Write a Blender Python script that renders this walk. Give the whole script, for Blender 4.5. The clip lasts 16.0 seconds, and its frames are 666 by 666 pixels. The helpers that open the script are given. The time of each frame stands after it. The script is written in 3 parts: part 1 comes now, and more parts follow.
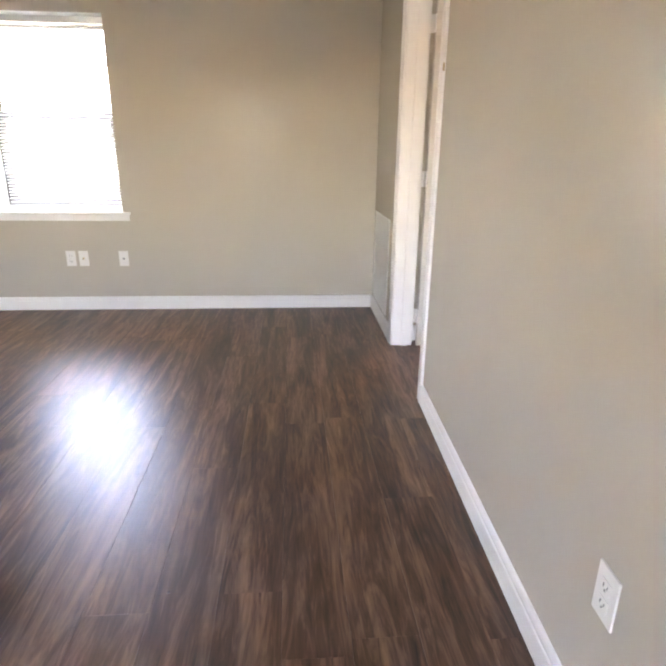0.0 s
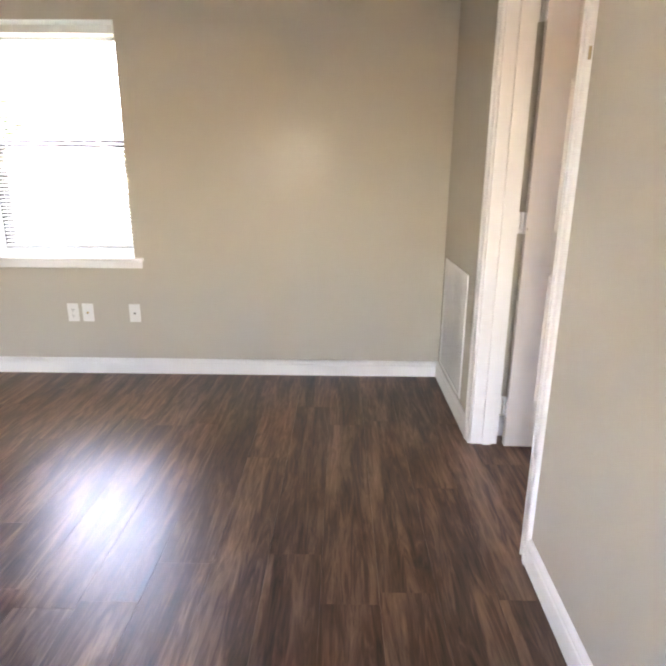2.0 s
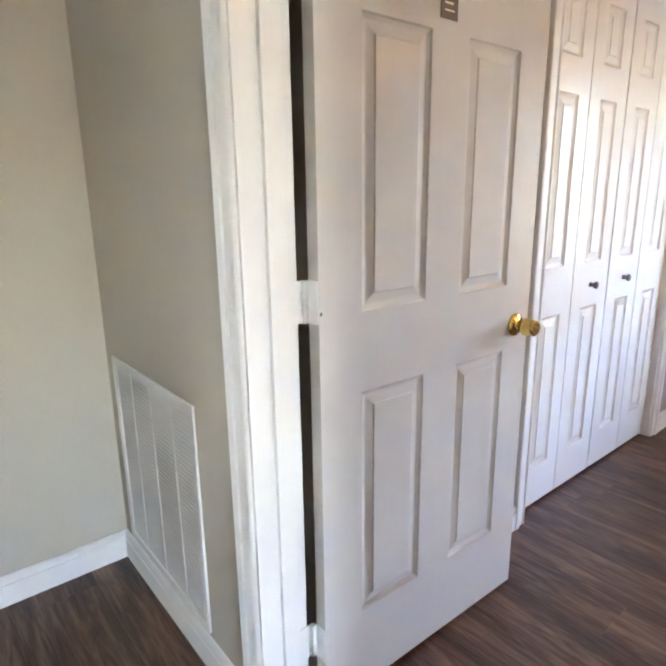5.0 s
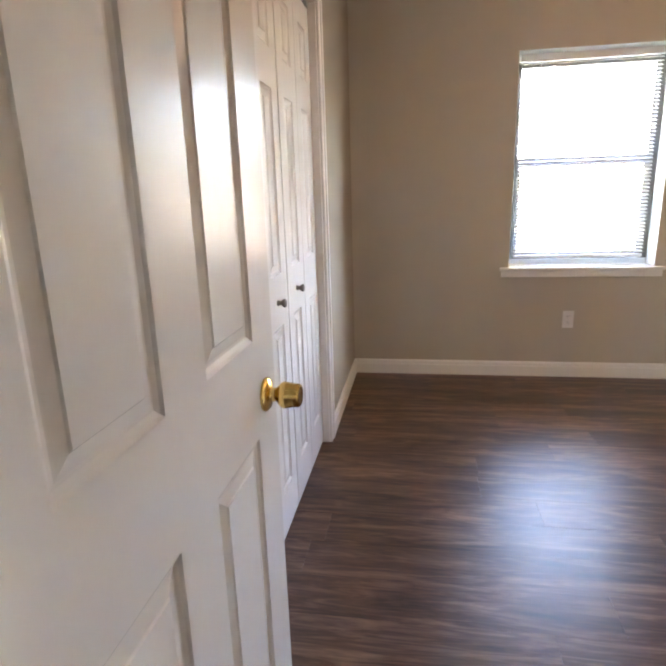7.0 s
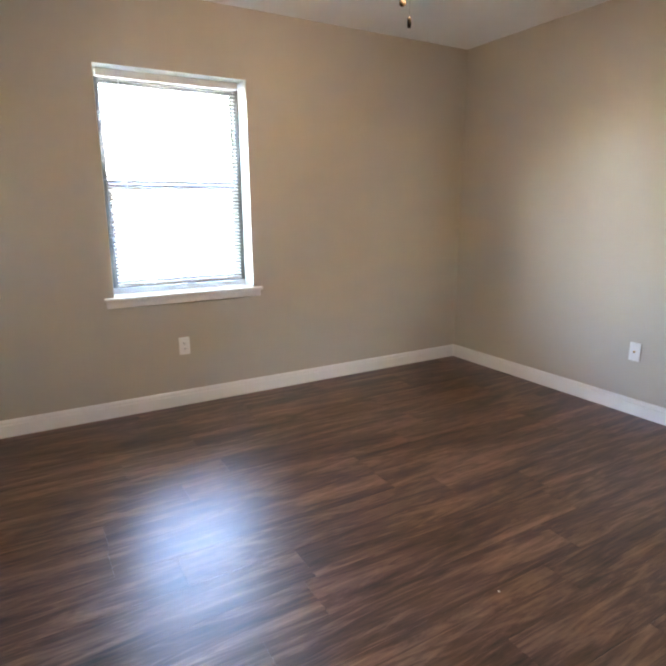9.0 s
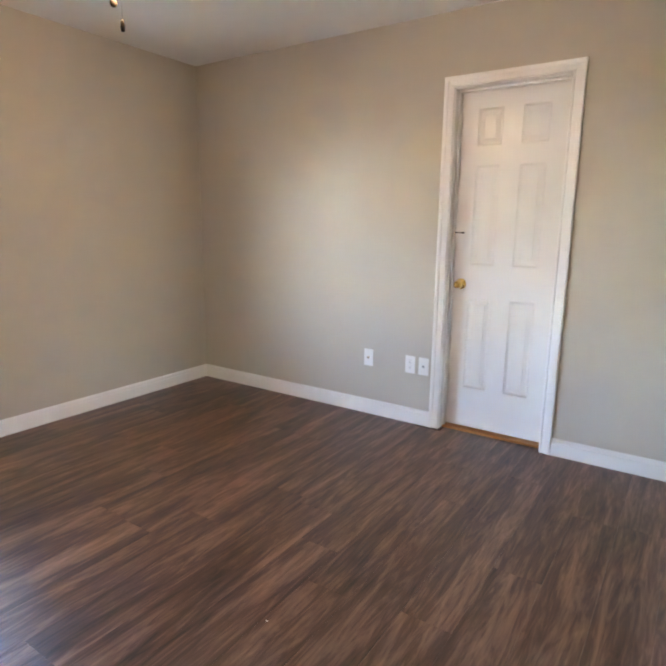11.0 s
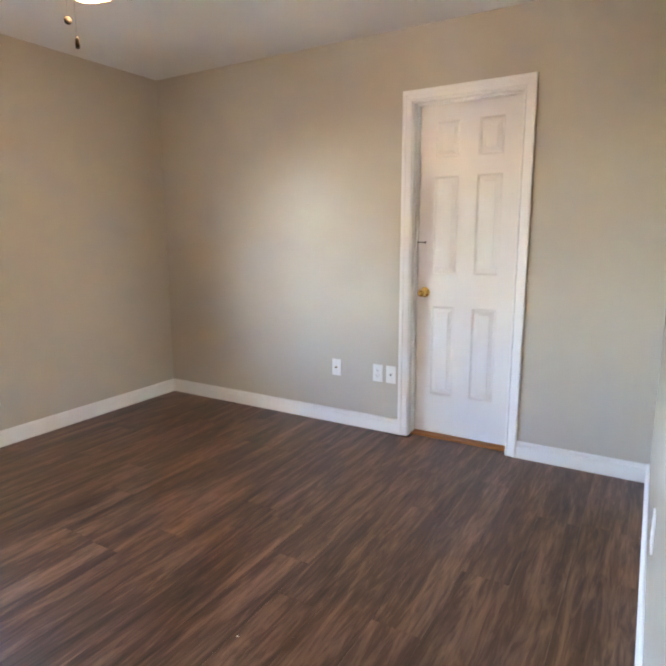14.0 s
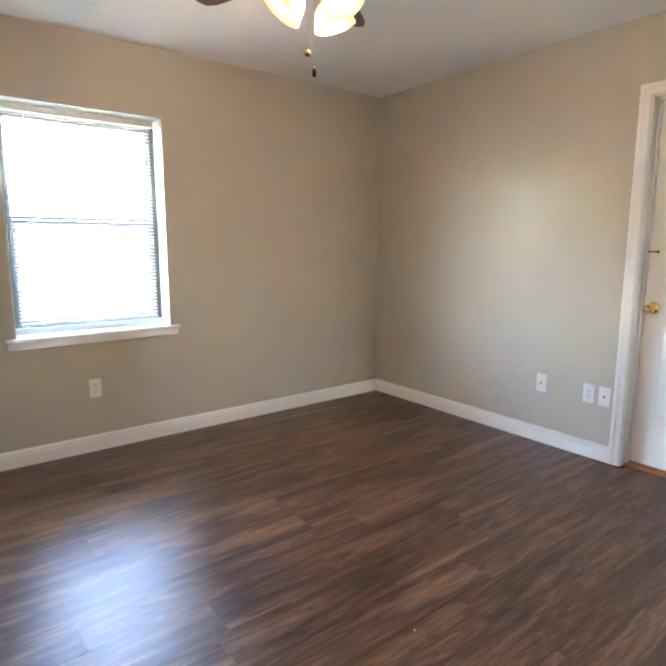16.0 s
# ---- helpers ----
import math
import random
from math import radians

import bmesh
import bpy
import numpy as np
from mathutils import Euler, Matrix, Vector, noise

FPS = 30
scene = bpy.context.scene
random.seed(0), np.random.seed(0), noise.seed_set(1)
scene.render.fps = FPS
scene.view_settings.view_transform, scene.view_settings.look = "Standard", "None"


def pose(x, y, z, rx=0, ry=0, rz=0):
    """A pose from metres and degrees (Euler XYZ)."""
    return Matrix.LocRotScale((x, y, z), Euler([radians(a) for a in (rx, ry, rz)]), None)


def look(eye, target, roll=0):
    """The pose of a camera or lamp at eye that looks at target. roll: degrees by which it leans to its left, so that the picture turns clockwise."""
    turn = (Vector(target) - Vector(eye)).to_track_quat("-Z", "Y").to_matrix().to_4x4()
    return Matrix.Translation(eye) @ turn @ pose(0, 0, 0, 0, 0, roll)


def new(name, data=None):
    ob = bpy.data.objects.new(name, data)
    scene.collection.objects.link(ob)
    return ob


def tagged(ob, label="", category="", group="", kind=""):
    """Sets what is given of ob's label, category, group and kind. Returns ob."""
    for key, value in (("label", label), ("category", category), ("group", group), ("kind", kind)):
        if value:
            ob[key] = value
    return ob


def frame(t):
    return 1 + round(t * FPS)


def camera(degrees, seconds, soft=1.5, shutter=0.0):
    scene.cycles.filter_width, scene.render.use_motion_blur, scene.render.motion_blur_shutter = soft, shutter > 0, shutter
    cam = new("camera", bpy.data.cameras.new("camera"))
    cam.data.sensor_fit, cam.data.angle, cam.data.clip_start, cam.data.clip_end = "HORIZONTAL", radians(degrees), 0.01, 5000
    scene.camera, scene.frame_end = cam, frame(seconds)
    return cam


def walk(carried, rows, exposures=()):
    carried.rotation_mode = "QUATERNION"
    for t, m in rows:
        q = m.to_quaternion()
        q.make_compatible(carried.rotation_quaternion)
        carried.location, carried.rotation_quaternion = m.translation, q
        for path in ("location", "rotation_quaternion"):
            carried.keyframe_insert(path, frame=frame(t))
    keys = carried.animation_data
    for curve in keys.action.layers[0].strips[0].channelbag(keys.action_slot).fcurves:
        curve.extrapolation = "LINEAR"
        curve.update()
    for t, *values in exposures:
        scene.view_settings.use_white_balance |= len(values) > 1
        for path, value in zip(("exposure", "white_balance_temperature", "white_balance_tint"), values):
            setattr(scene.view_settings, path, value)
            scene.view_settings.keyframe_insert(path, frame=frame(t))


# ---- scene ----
cam = camera(63.2, 16.0, soft=2.6)
PATH = [
    (0, (-0.641, -4.189, 1.199), (-0.493, -2.301, 0.558), 0.7),
    (0.5, (-0.648, -4.008, 1.207), (-0.682, -2.107, 0.588), 0.9),
    (1, (-0.654, -3.775, 1.222), (-0.725, -1.862, 0.644), 1.0),
    (1.5, (-0.655, -3.532, 1.23), (-0.723, -1.614, 0.667), 0.7),
    (2, (-0.629, -3.281, 1.221), (-0.654, -1.358, 0.67), 0.4),
    (2.5, (-0.627, -3.034, 1.234), (-0.55, -1.111, 0.689), 0.3),
    (3, (-0.663, -2.752, 1.24), (-0.38, -0.844, 0.713), -0.9),
    (3.2, (-0.67, -2.651, 1.243), (-0.301, -0.752, 0.735), -1.1),
    (5.3, (-0.474, -1.721, 1.252), (0.913, -0.364, 0.768), -1.1),
    (5.5, (-0.446, -1.667, 1.256), (1.041, -0.421, 0.769), -1.4),
    (6, (-0.339, -1.543, 1.247), (1.316, -0.539, 0.747), -1.3),
    (6.5, (-0.215, -1.411, 1.261), (1.576, -0.681, 0.749), -0.9),
    (7, (-0.089, -1.265, 1.261), (1.82, -0.954, 0.756), -1.8),
    (7.5, (-0.005, -1.171, 1.255), (1.929, -1.339, 0.771), -2.3),
    (8, (0.03, -1.225, 1.27), (1.911, -1.709, 0.793), -1.6),
    (8.5, (0.109, -1.302, 1.275), (1.919, -2.016, 0.812), -0.5),
    (9, (0.176, -1.364, 1.262), (1.859, -2.345, 0.811), -0.3),
    (9.5, (0.244, -1.406, 1.264), (1.759, -2.634, 0.821), -0.7),
    (10, (0.263, -1.423, 1.267), (1.612, -2.836, 0.836), -0.6),
    (10.1, (0.285, -1.42, 1.286), (1.599, -2.863, 0.849), -1.0),
    (10.2, (0.261, -1.434, 1.273), (1.553, -2.899, 0.843), -0.7),
    (12.3, (0.211, -1.472, 1.294), (0.994, -3.269, 0.896), -0.7),
    (12.5, (0.207, -1.473, 1.289), (0.978, -3.277, 0.897), -0.7),
    (13, (0.209, -1.47, 1.284), (0.998, -3.268, 0.903), -0.6),
    (13.5, (0.205, -1.467, 1.281), (1.078, -3.228, 0.914), -0.4),
    (14, (0.196, -1.46, 1.288), (1.199, -3.153, 0.928), -0.3),
    (14.5, (0.177, -1.448, 1.289), (1.332, -3.042, 0.94), -0.2),
    (15, (0.159, -1.433, 1.283), (1.465, -2.91, 0.945), -0.1),
    (15.5, (0.15, -1.426, 1.281), (1.593, -2.771, 0.948), -0.0),
    (16, (0.142, -1.428, 1.276), (1.705, -2.633, 0.95), 0.1),
]
EXPOSURES = [(0, 6.34, 8300, 30), (3.2, 6.44, 8500, 29), (5.3, 6.46, 7000, 21), (6.2, 6.4, 7500, 23), (7, 6.15, 7700, 23), (8, 6.42, 7500, 20), (9, 6.45, 6900, 16), (12.3, 6.68, 6800, 16), (16, 6.58, 6850, 14)]
walk(cam, [(t, look(eye, target, roll)) for t, eye, target, roll in PATH], EXPOSURES)

# ---- world and sun ----
world = bpy.data.worlds.new("sky")
scene.world = world
world.use_nodes = True
wn = world.node_tree
sky = wn.nodes.new("ShaderNodeTexSky")
sky.sky_type, sky.sun_disc = "NISHITA", False
sky.sun_elevation, sky.sun_rotation = radians(48), radians(270)
wn.nodes["Background"].inputs["Strength"].default_value = 0.15
wn.links.new(sky.outputs["Color"], wn.nodes["Background"].inputs["Color"])
sun = new("sun", bpy.data.lights.new("sun", "SUN"))
sun.data.energy, sun.data.angle, sun.data.color = 3.5, radians(0.6), (1.0, 0.95, 0.88)
sun.matrix_world = look((-9, 0, 10), (0, 0, 0))

LAMP_WATTS = 0.31
LAMP_COLOUR = (1.0, 0.70, 0.42)


def sky_portal(m, wide=0.86):
    """Guides the sky's light through a window's opening."""
    ob = new("sky_portal", bpy.data.lights.new("sky_portal", "AREA"))
    ob.data.shape, ob.data.size, ob.data.size_y = "RECTANGLE", wide, 1.28
    ob.data.cycles.is_portal = True
    ob.matrix_world = m
    return ob


sky_portal(look((-2.318, 0.23, 1.39), (-2.318, -1, 1.39)))
sky_portal(look((3.825, -2.286, 1.39), (2, -2.286, 1.39)))
sky_portal(look((-1.5, -7.73, 1.39), (-1.5, -4, 1.39)), 1.06)

# ---- the plan, in metres ----
CEIL = 2.445
PX0, PX1 = 0.0, 0.13          # partition between the rooms
NY = 0.0                      # inner face of the first room's window wall
WX, SY = -4.3, -7.5           # the first room's unseen walls
EX = 3.593                    # second room's window wall
CY = -0.818                   # closet wall
DY = -4.57                    # wall with the narrow door
JAMB_A, JAMB_B = -0.921, -1.703
SILL, HEAD = 0.745, 2.042


# ---- materials ----
def material(name, colour, rough=0.5, metal=0.0):
    m = bpy.data.materials.new(name)
    m.use_nodes = True
    b = m.node_tree.nodes["Principled BSDF"]
    b.inputs["Base Color"].default_value = (*colour, 1)
    b.inputs["Roughness"].default_value = rough
    b.inputs["Metallic"].default_value = metal
    return m


def node(m, kind, **values):
    n = m.node_tree.nodes.new(kind)
    for key, value in values.items():
        n.inputs[key].default_value = value
    return n


def link(m, a, b):
    m.node_tree.links.new(a, b)


def textured(name, dark, light, rough, scale, fine, bump, metal=0.0, rough_spread=0.08, stretch=(1, 1, 1), gloss=0.5):
    """A surface with mottling at two scales, uneven gloss and fine relief."""
    m = material(name, light, rough, metal)
    b = m.node_tree.nodes["Principled BSDF"]
    b.inputs["Specular IOR Level"].default_value = gloss
    co = node(m, "ShaderNodeTexCoord")
    mp = node(m, "ShaderNodeMapping", Scale=stretch)
    link(m, co.outputs["Object"], mp.inputs["Vector"])
    n1 = node(m, "ShaderNodeTexNoise", Scale=scale, Detail=5.0, Roughness=0.6)
    n2 = node(m, "ShaderNodeTexNoise", Scale=fine, Detail=3.0, Roughness=0.6)
    for n in (n1, n2):
        link(m, mp.outputs["Vector"], n.inputs["Vector"])
    mix = node(m, "ShaderNodeMix")
    mix.data_type = "RGBA"
    mix.inputs[6].default_value, mix.inputs[7].default_value = (*dark, 1), (*light, 1)
    link(m, n1.outputs["Fac"], mix.inputs[0])
    link(m, mix.outputs[2], b.inputs["Base Color"])
    r = node(m, "ShaderNodeMapRange")
    r.inputs["To Min"].default_value, r.inputs["To Max"].default_value = rough - rough_spread, rough + rough_spread
    link(m, n1.outputs["Fac"], r.inputs["Value"])
    link(m, r.outputs["Result"], b.inputs["Roughness"])
    bp = node(m, "ShaderNodeBump", Strength=bump, Distance=0.002)
    link(m, n2.outputs["Fac"], bp.inputs["Height"])
    link(m, bp.outputs["Normal"], b.inputs["Normal"])
    return m


def plank_material():
    """Dark brown vinyl plank with long streaks; each plank differs."""
    m = material("vinyl_plank", (0.12, 0.08, 0.055), 0.34)
    b = m.node_tree.nodes["Principled BSDF"]
    b.inputs["Specular IOR Level"].default_value = 0.58
    co, info = node(m, "ShaderNodeTexCoord"), node(m, "ShaderNodeObjectInfo")
    shift = node(m, "ShaderNodeVectorMath")
    shift.operation = "MULTIPLY"
    shift.inputs[1].default_value = (37.0, 91.0, 13.0)
    link(m, info.outputs["Random"], shift.inputs[0])
    add = node(m, "ShaderNodeVectorMath")
    link(m, co.outputs["Object"], add.inputs[0])
    link(m, shift.outputs["Vector"], add.inputs[1])
    layers = []
    for stretch, detail, bend in (((7.0, 0.75, 1.0), 5.0, 1.3), ((20.0, 2.1, 1.0), 5.0, 2.6), ((80.0, 5.5, 1.0), 3.0, 0.6)):
        mp = node(m, "ShaderNodeMapping", Scale=stretch)
        link(m, add.outputs["Vector"], mp.inputs["Vector"])
        n = node(m, "ShaderNodeTexNoise", Scale=1.25, Detail=detail, Roughness=0.62, Distortion=bend)
        link(m, mp.outputs["Vector"], n.inputs["Vector"])
        layers.append(n)
    n1, n2, n3 = layers
    first = node(m, "ShaderNodeMix")
    first.inputs[0].default_value = 0.40
    link(m, n1.outputs["Fac"], first.inputs[2])
    link(m, n2.outputs["Fac"], first.inputs[3])
    both = node(m, "ShaderNodeMix")
    both.inputs[0].default_value = 0.11
    link(m, first.outputs[0], both.inputs[2])
    link(m, n3.outputs["Fac"], both.inputs[3])
    tone = node(m, "ShaderNodeMath")
    tone.operation = "MULTIPLY_ADD"
    tone.inputs[1].default_value, tone.inputs[2].default_value = 0.016, -0.008
    link(m, info.outputs["Random"], tone.inputs[0])
    total = node(m, "ShaderNodeMath")
    link(m, both.outputs[0], total.inputs[0])
    link(m, tone.outputs[0], total.inputs[1])
    ramp = node(m, "ShaderNodeValToRGB")
    e = ramp.color_ramp.elements
    e[0].position, e[0].color = 0.385, (0.018, 0.0072, 0.0034, 1)
    e[1].position, e[1].color = 0.635, (0.262, 0.148, 0.096, 1)
    mid = e.new(0.49)
    mid.color = (0.090, 0.042, 0.0235, 1)
    link(m, total.outputs[0], ramp.inputs["Fac"])
    link(m, ramp.outputs["Color"], b.inputs["Base Color"])
    r = node(m, "ShaderNodeMapRange")
    r.inputs["To Min"].default_value, r.inputs["To Max"].default_value = 0.30, 0.41
    link(m, n2.outputs["Fac"], r.inputs["Value"])
    link(m, r.outputs["Result"], b.inputs["Roughness"])
    bp = node(m, "ShaderNodeBump", Strength=0.3, Distance=0.001)
    link(m, n3.outputs["Fac"], bp.inputs["Height"])
    link(m, bp.outputs["Normal"], b.inputs["Normal"])
    return m


def glass_material():
    m = material("window_glass", (0.95, 0.98, 0.97), 0.0)
    b = m.node_tree.nodes["Principled BSDF"]
    b.inputs["Transmission Weight"].default_value = 1.0
    b.inputs["IOR"].default_value = 1.05
    return m


def glowing(name, colour, strength):
    m = material(name, colour, 0.4)
    b = m.node_tree.nodes["Principled BSDF"]
    b.inputs["Emission Color"].default_value = (*colour, 1)
    b.inputs["Emission Strength"].default_value = strength
    return m


WALL = textured("greige_wall_paint", (0.51, 0.468, 0.395), (0.545, 0.502, 0.423), 0.17, 1.6, 140, 0.02, rough_spread=0.01, gloss=0.05)
CEILING = textured("flat_ceiling_paint", (0.86, 0.86, 0.85), (0.90, 0.90, 0.89), 0.85, 1.2, 120, 0.35)
TRIM = textured("white_trim_paint", (0.83, 0.825, 0.81), (0.87, 0.865, 0.85), 0.38, 3, 90, 0.05, rough_spread=0.05, gloss=0.35)
DOOR = textured("white_door_paint", (0.79, 0.775, 0.75), (0.83, 0.815, 0.79), 0.25, 2.5, 60, 0.05, rough_spread=0.03, stretch=(3, 3, 0.4), gloss=0.18)
# the white door paint again, darkened in colour for the open leaf's shade
DOOR_SHADED = textured("shaded_white_door_paint", (0.65, 0.620, 0.575), (0.69, 0.660, 0.615), 0.25, 2.5, 60, 0.05, rough_spread=0.03, stretch=(3, 3, 0.4), gloss=0.08)
REVEAL = textured("white_reveal_paint", (0.73, 0.78, 0.77), (0.77, 0.82, 0.81), 0.45, 4, 120, 0.1)
VINYL = textured("grey_window_aluminium", (0.21, 0.22, 0.225), (0.26, 0.27, 0.275), 0.45, 5, 80, 0.04)
# side tracks of the window frame; the shadow behind the slat ends is in the colour
TRACK_SHADED = textured("shaded_window_track", (0.11, 0.114, 0.117), (0.15, 0.155, 0.158), 0.55, 8, 80, 0.04)
SLAT = textured("white_blind_slat", (0.66, 0.68, 0.68), (0.72, 0.74, 0.74), 0.4, 5, 60, 0.03)
PLATE = textured("white_plastic_plate", (0.78, 0.77, 0.74), (0.82, 0.81, 0.78), 0.42, 30, 200, 0.02)
DARK = material("dark_slot", (0.02, 0.018, 0.016), 0.5)
GREY = textured("grey_metal", (0.20, 0.20, 0.21), (0.30, 0.30, 0.31), 0.42, 40, 200, 0.05, 0.9)
BRASS = textured("polished_brass", (0.75, 0.50, 0.16), (0.86, 0.60, 0.22), 0.16, 30, 120, 0.04, 1.0, 0.05)
NICKEL = textured("satin_nickel", (0.40, 0.38, 0.32), (0.48, 0.46, 0.40), 0.42, 20, 200, 0.05, 1.0)
PLANK = plank_material()
UNDER = textured("dark_underlay", (0.03, 0.02, 0.015), (0.05, 0.035, 0.025), 0.8, 4, 60, 0.1)
OAK = textured("orange_oak", (0.30, 0.12, 0.03), (0.45, 0.20, 0.06), 0.42, 6, 60, 0.1, stretch=(2, 18, 2))
BLADE = textured("reddish_blade_wood", (0.05, 0.020, 0.012), (0.11, 0.045, 0.028), 0.42, 6, 60, 0.08, stretch=(2, 14, 14))
BRONZE = textured("dark_bronze", (0.010, 0.008, 0.006), (0.016, 0.012, 0.010), 0.75, 20, 120, 0.05, 0.0, gloss=0.1)
SHADE = glowing("lit_frosted_shade", (1.0, 0.74, 0.42), 0.009)
BULB = glowing("lit_bulb", (1.0, 0.76, 0.46), 0.10)
GLASS = glass_material()
GRASS = textured("dry_pale_lawn", (0.24, 0.23, 0.16), (0.36, 0.34, 0.27), 0.9, 0.6, 40, 0.8)
BARK = textured("bark", (0.06, 0.045, 0.03), (0.14, 0.10, 0.07), 0.9, 6, 40, 0.8, stretch=(4, 4, 1))
LEAF = textured("leaves", (0.04, 0.08, 0.02), (0.10, 0.16, 0.05), 0.6, 3, 30, 0.2)
BRICK = textured("pale_siding", (0.54, 0.51, 0.46), (0.62, 0.59, 0.54), 0.85, 5, 40, 0.5)
ROOFING = textured("grey_shingle", (0.10, 0.10, 0.10), (0.17, 0.165, 0.16), 0.9, 4, 30, 0.6)


# ---- mesh tools ----
def box(bm, x0, y0, z0, x1, y1, z1):
    x0, x1, y0, y1, z0, z1 = min(x0, x1), max(x0, x1), min(y0, y1), max(y0, y1), min(z0, z1), max(z0, z1)
    v = [bm.verts.new((x, y, z)) for z in (z0, z1) for x, y in ((x0, y0), (x1, y0), (x1, y1), (x0, y1))]
    for f in ((3, 2, 1, 0), (4, 5, 6, 7), (0, 1, 5, 4), (1, 2, 6, 5), (2, 3, 7, 6), (3, 0, 4, 7)):
        bm.faces.new([v[i] for i in f])
    return v


def finish(name, bm, mat, parent=None, bevel=0.0, segments=2, smooth=False, at=None):
    if bevel:
        bmesh.ops.bevel(bm, geom=list(bm.edges), offset=bevel, segments=segments, profile=0.5, affect="EDGES", clamp_overlap=True)
    bmesh.ops.recalc_face_normals(bm, faces=list(bm.faces))
    me = bpy.data.meshes.new(name)
    bm.to_mesh(me)
    bm.free()
    me.materials.append(mat)
    if smooth:
        for p in me.polygons:
            p.use_smooth = True
    ob = new(name, me)
    if at is not None:
        ob.matrix_basis = at
    if parent is not None:
        ob.parent = parent
    return ob


def boxes(name, mat, parts, parent=None, bevel=0.0, at=None):
    bm = bmesh.new()
    for p in parts:
        box(bm, *p)
    return finish(name, bm, mat, parent, bevel, at=at)


def lathe(name, mat, profile, parent=None, steps=28, at=None, smooth=True):
    """A turned solid about z from (radius, height) pairs."""
    bm = bmesh.new()
    rings = []
    for r, z in profile:
        rings.append([bm.verts.new((max(r, 1e-4) * math.cos(2 * math.pi * k / steps), max(r, 1e-4) * math.sin(2 * math.pi * k / steps), z)) for k in range(steps)])
    for a, b in zip(rings, rings[1:]):
        for k in range(steps):
            bm.faces.new((a[k], a[(k + 1) % steps], b[(k + 1) % steps], b[k]))
    bmesh.ops.remove_doubles(bm, verts=list(bm.verts), dist=2e-4)
    return finish(name, bm, mat, parent, smooth=smooth, at=at)


def empty(name, m=None):
    ob = new(name)
    if m is not None:
        ob.matrix_basis = m
    return ob


# ---- structure ----
def structure(ob, label, category):
    return tagged(ob, label, category, kind="structure")


T = 0.20
def slant(x, y):
    """How far the first room's partition face leans in, south of the doorway."""
    return x - 0.028 * max(0.0, JAMB_B - 0.067 - y)


def lean(ob):
    for v in ob.data.vertices:
        if v.co.x < 0.02 and v.co.x > -0.05:
            v.co.x = slant(v.co.x, v.co.y)
    return ob


structure(lean(boxes("wall_partition", WALL, [
    (PX0, SY, 0, PX1, JAMB_B - 0.067, CEIL), (PX0, JAMB_B - 0.067, 0, PX1, JAMB_B - 0.02, CEIL), (PX0, JAMB_A + 0.02, 0, PX1, NY, CEIL),
    (PX0, JAMB_B - 0.02, 2.055, PX1, JAMB_A + 0.02, CEIL)])), "greige painted partition wall with a doorway", "wall")
structure(boxes("wall_north", WALL, [
    (WX, NY, 0, -2.753, NY + T, CEIL), (-1.883, NY, 0, EX, NY + T, CEIL),
    (-2.753, NY, 0, -1.883, NY + T, SILL - 0.02), (-2.753, NY, HEAD, -1.883, NY + T, CEIL)]), "greige painted wall with a window opening", "wall")
structure(boxes("wall_west", WALL, [(WX - T, SY - T, 0, WX, NY + T, CEIL)]), "plain greige painted wall", "wall")
structure(boxes("wall_south", WALL, [
    (WX, SY - T, 0, -2.04, SY, CEIL), (-0.96, SY - T, 0, PX1, SY, CEIL),
    (-2.04, SY - T, 0, -0.96, SY, SILL - 0.02), (-2.04, SY - T, HEAD, -0.96, SY, CEIL)]), "greige painted wall with a window opening", "wall")
structure(boxes("wall_east", WALL, [
    (EX, DY - 1.3, 0, EX + T, -2.737, CEIL), (EX, -1.845, 0, EX + T, NY + T, CEIL),
    (EX, -2.737, 0, EX + T, -1.845, SILL - 0.02), (EX, -2.737, HEAD, EX + T, -1.845, CEIL)]), "greige painted wall with a window opening", "wall")
CX0, CX1 = 1.26, 2.455
structure(boxes("wall_closet", WALL, [
    (PX1, CY, 0, CX0 - 0.02, CY + 0.115, CEIL), (CX1 + 0.02, CY, 0, EX, CY + 0.115, CEIL),
    (CX0 - 0.02, CY, 2.06, CX1 + 0.02, CY + 0.115, CEIL)]), "greige painted wall round the closet doors", "wall")
DX0, DX1 = 0.866, 1.482
structure(boxes("wall_door", WALL, [
    (PX1, DY - 0.125, 0, DX0 - 0.02, DY, CEIL), (DX1 + 0.02, DY - 0.125, 0, EX, DY, CEIL),
    (DX0 - 0.02, DY - 0.125, 2.065, DX1 + 0.02, DY, CEIL)]), "greige painted wall with a narrow white door", "wall")
structure(boxes("wall_beyond", WALL, [(PX1, DY - 1.3 - T, 0, EX + T, DY - 1.3, CEIL)]), "plain wall closing the space behind the door", "wall")
structure(boxes("ceiling", CEILING, [(WX - T, SY - T, CEIL, PX1, NY + T, CEIL + 0.15), (PX1, DY - 1.5, CEIL, EX + T, NY + T, CEIL + 0.15)]), "flat white painted ceiling", "ceiling")
floor = structure(boxes("floor", UNDER, [(WX - T, SY - T, -0.2, PX1, NY + T, -0.004), (PX1, DY - 1.5, -0.2, EX + T, NY + T, -0.004)]), "dark brown wood-look plank floor", "floor")


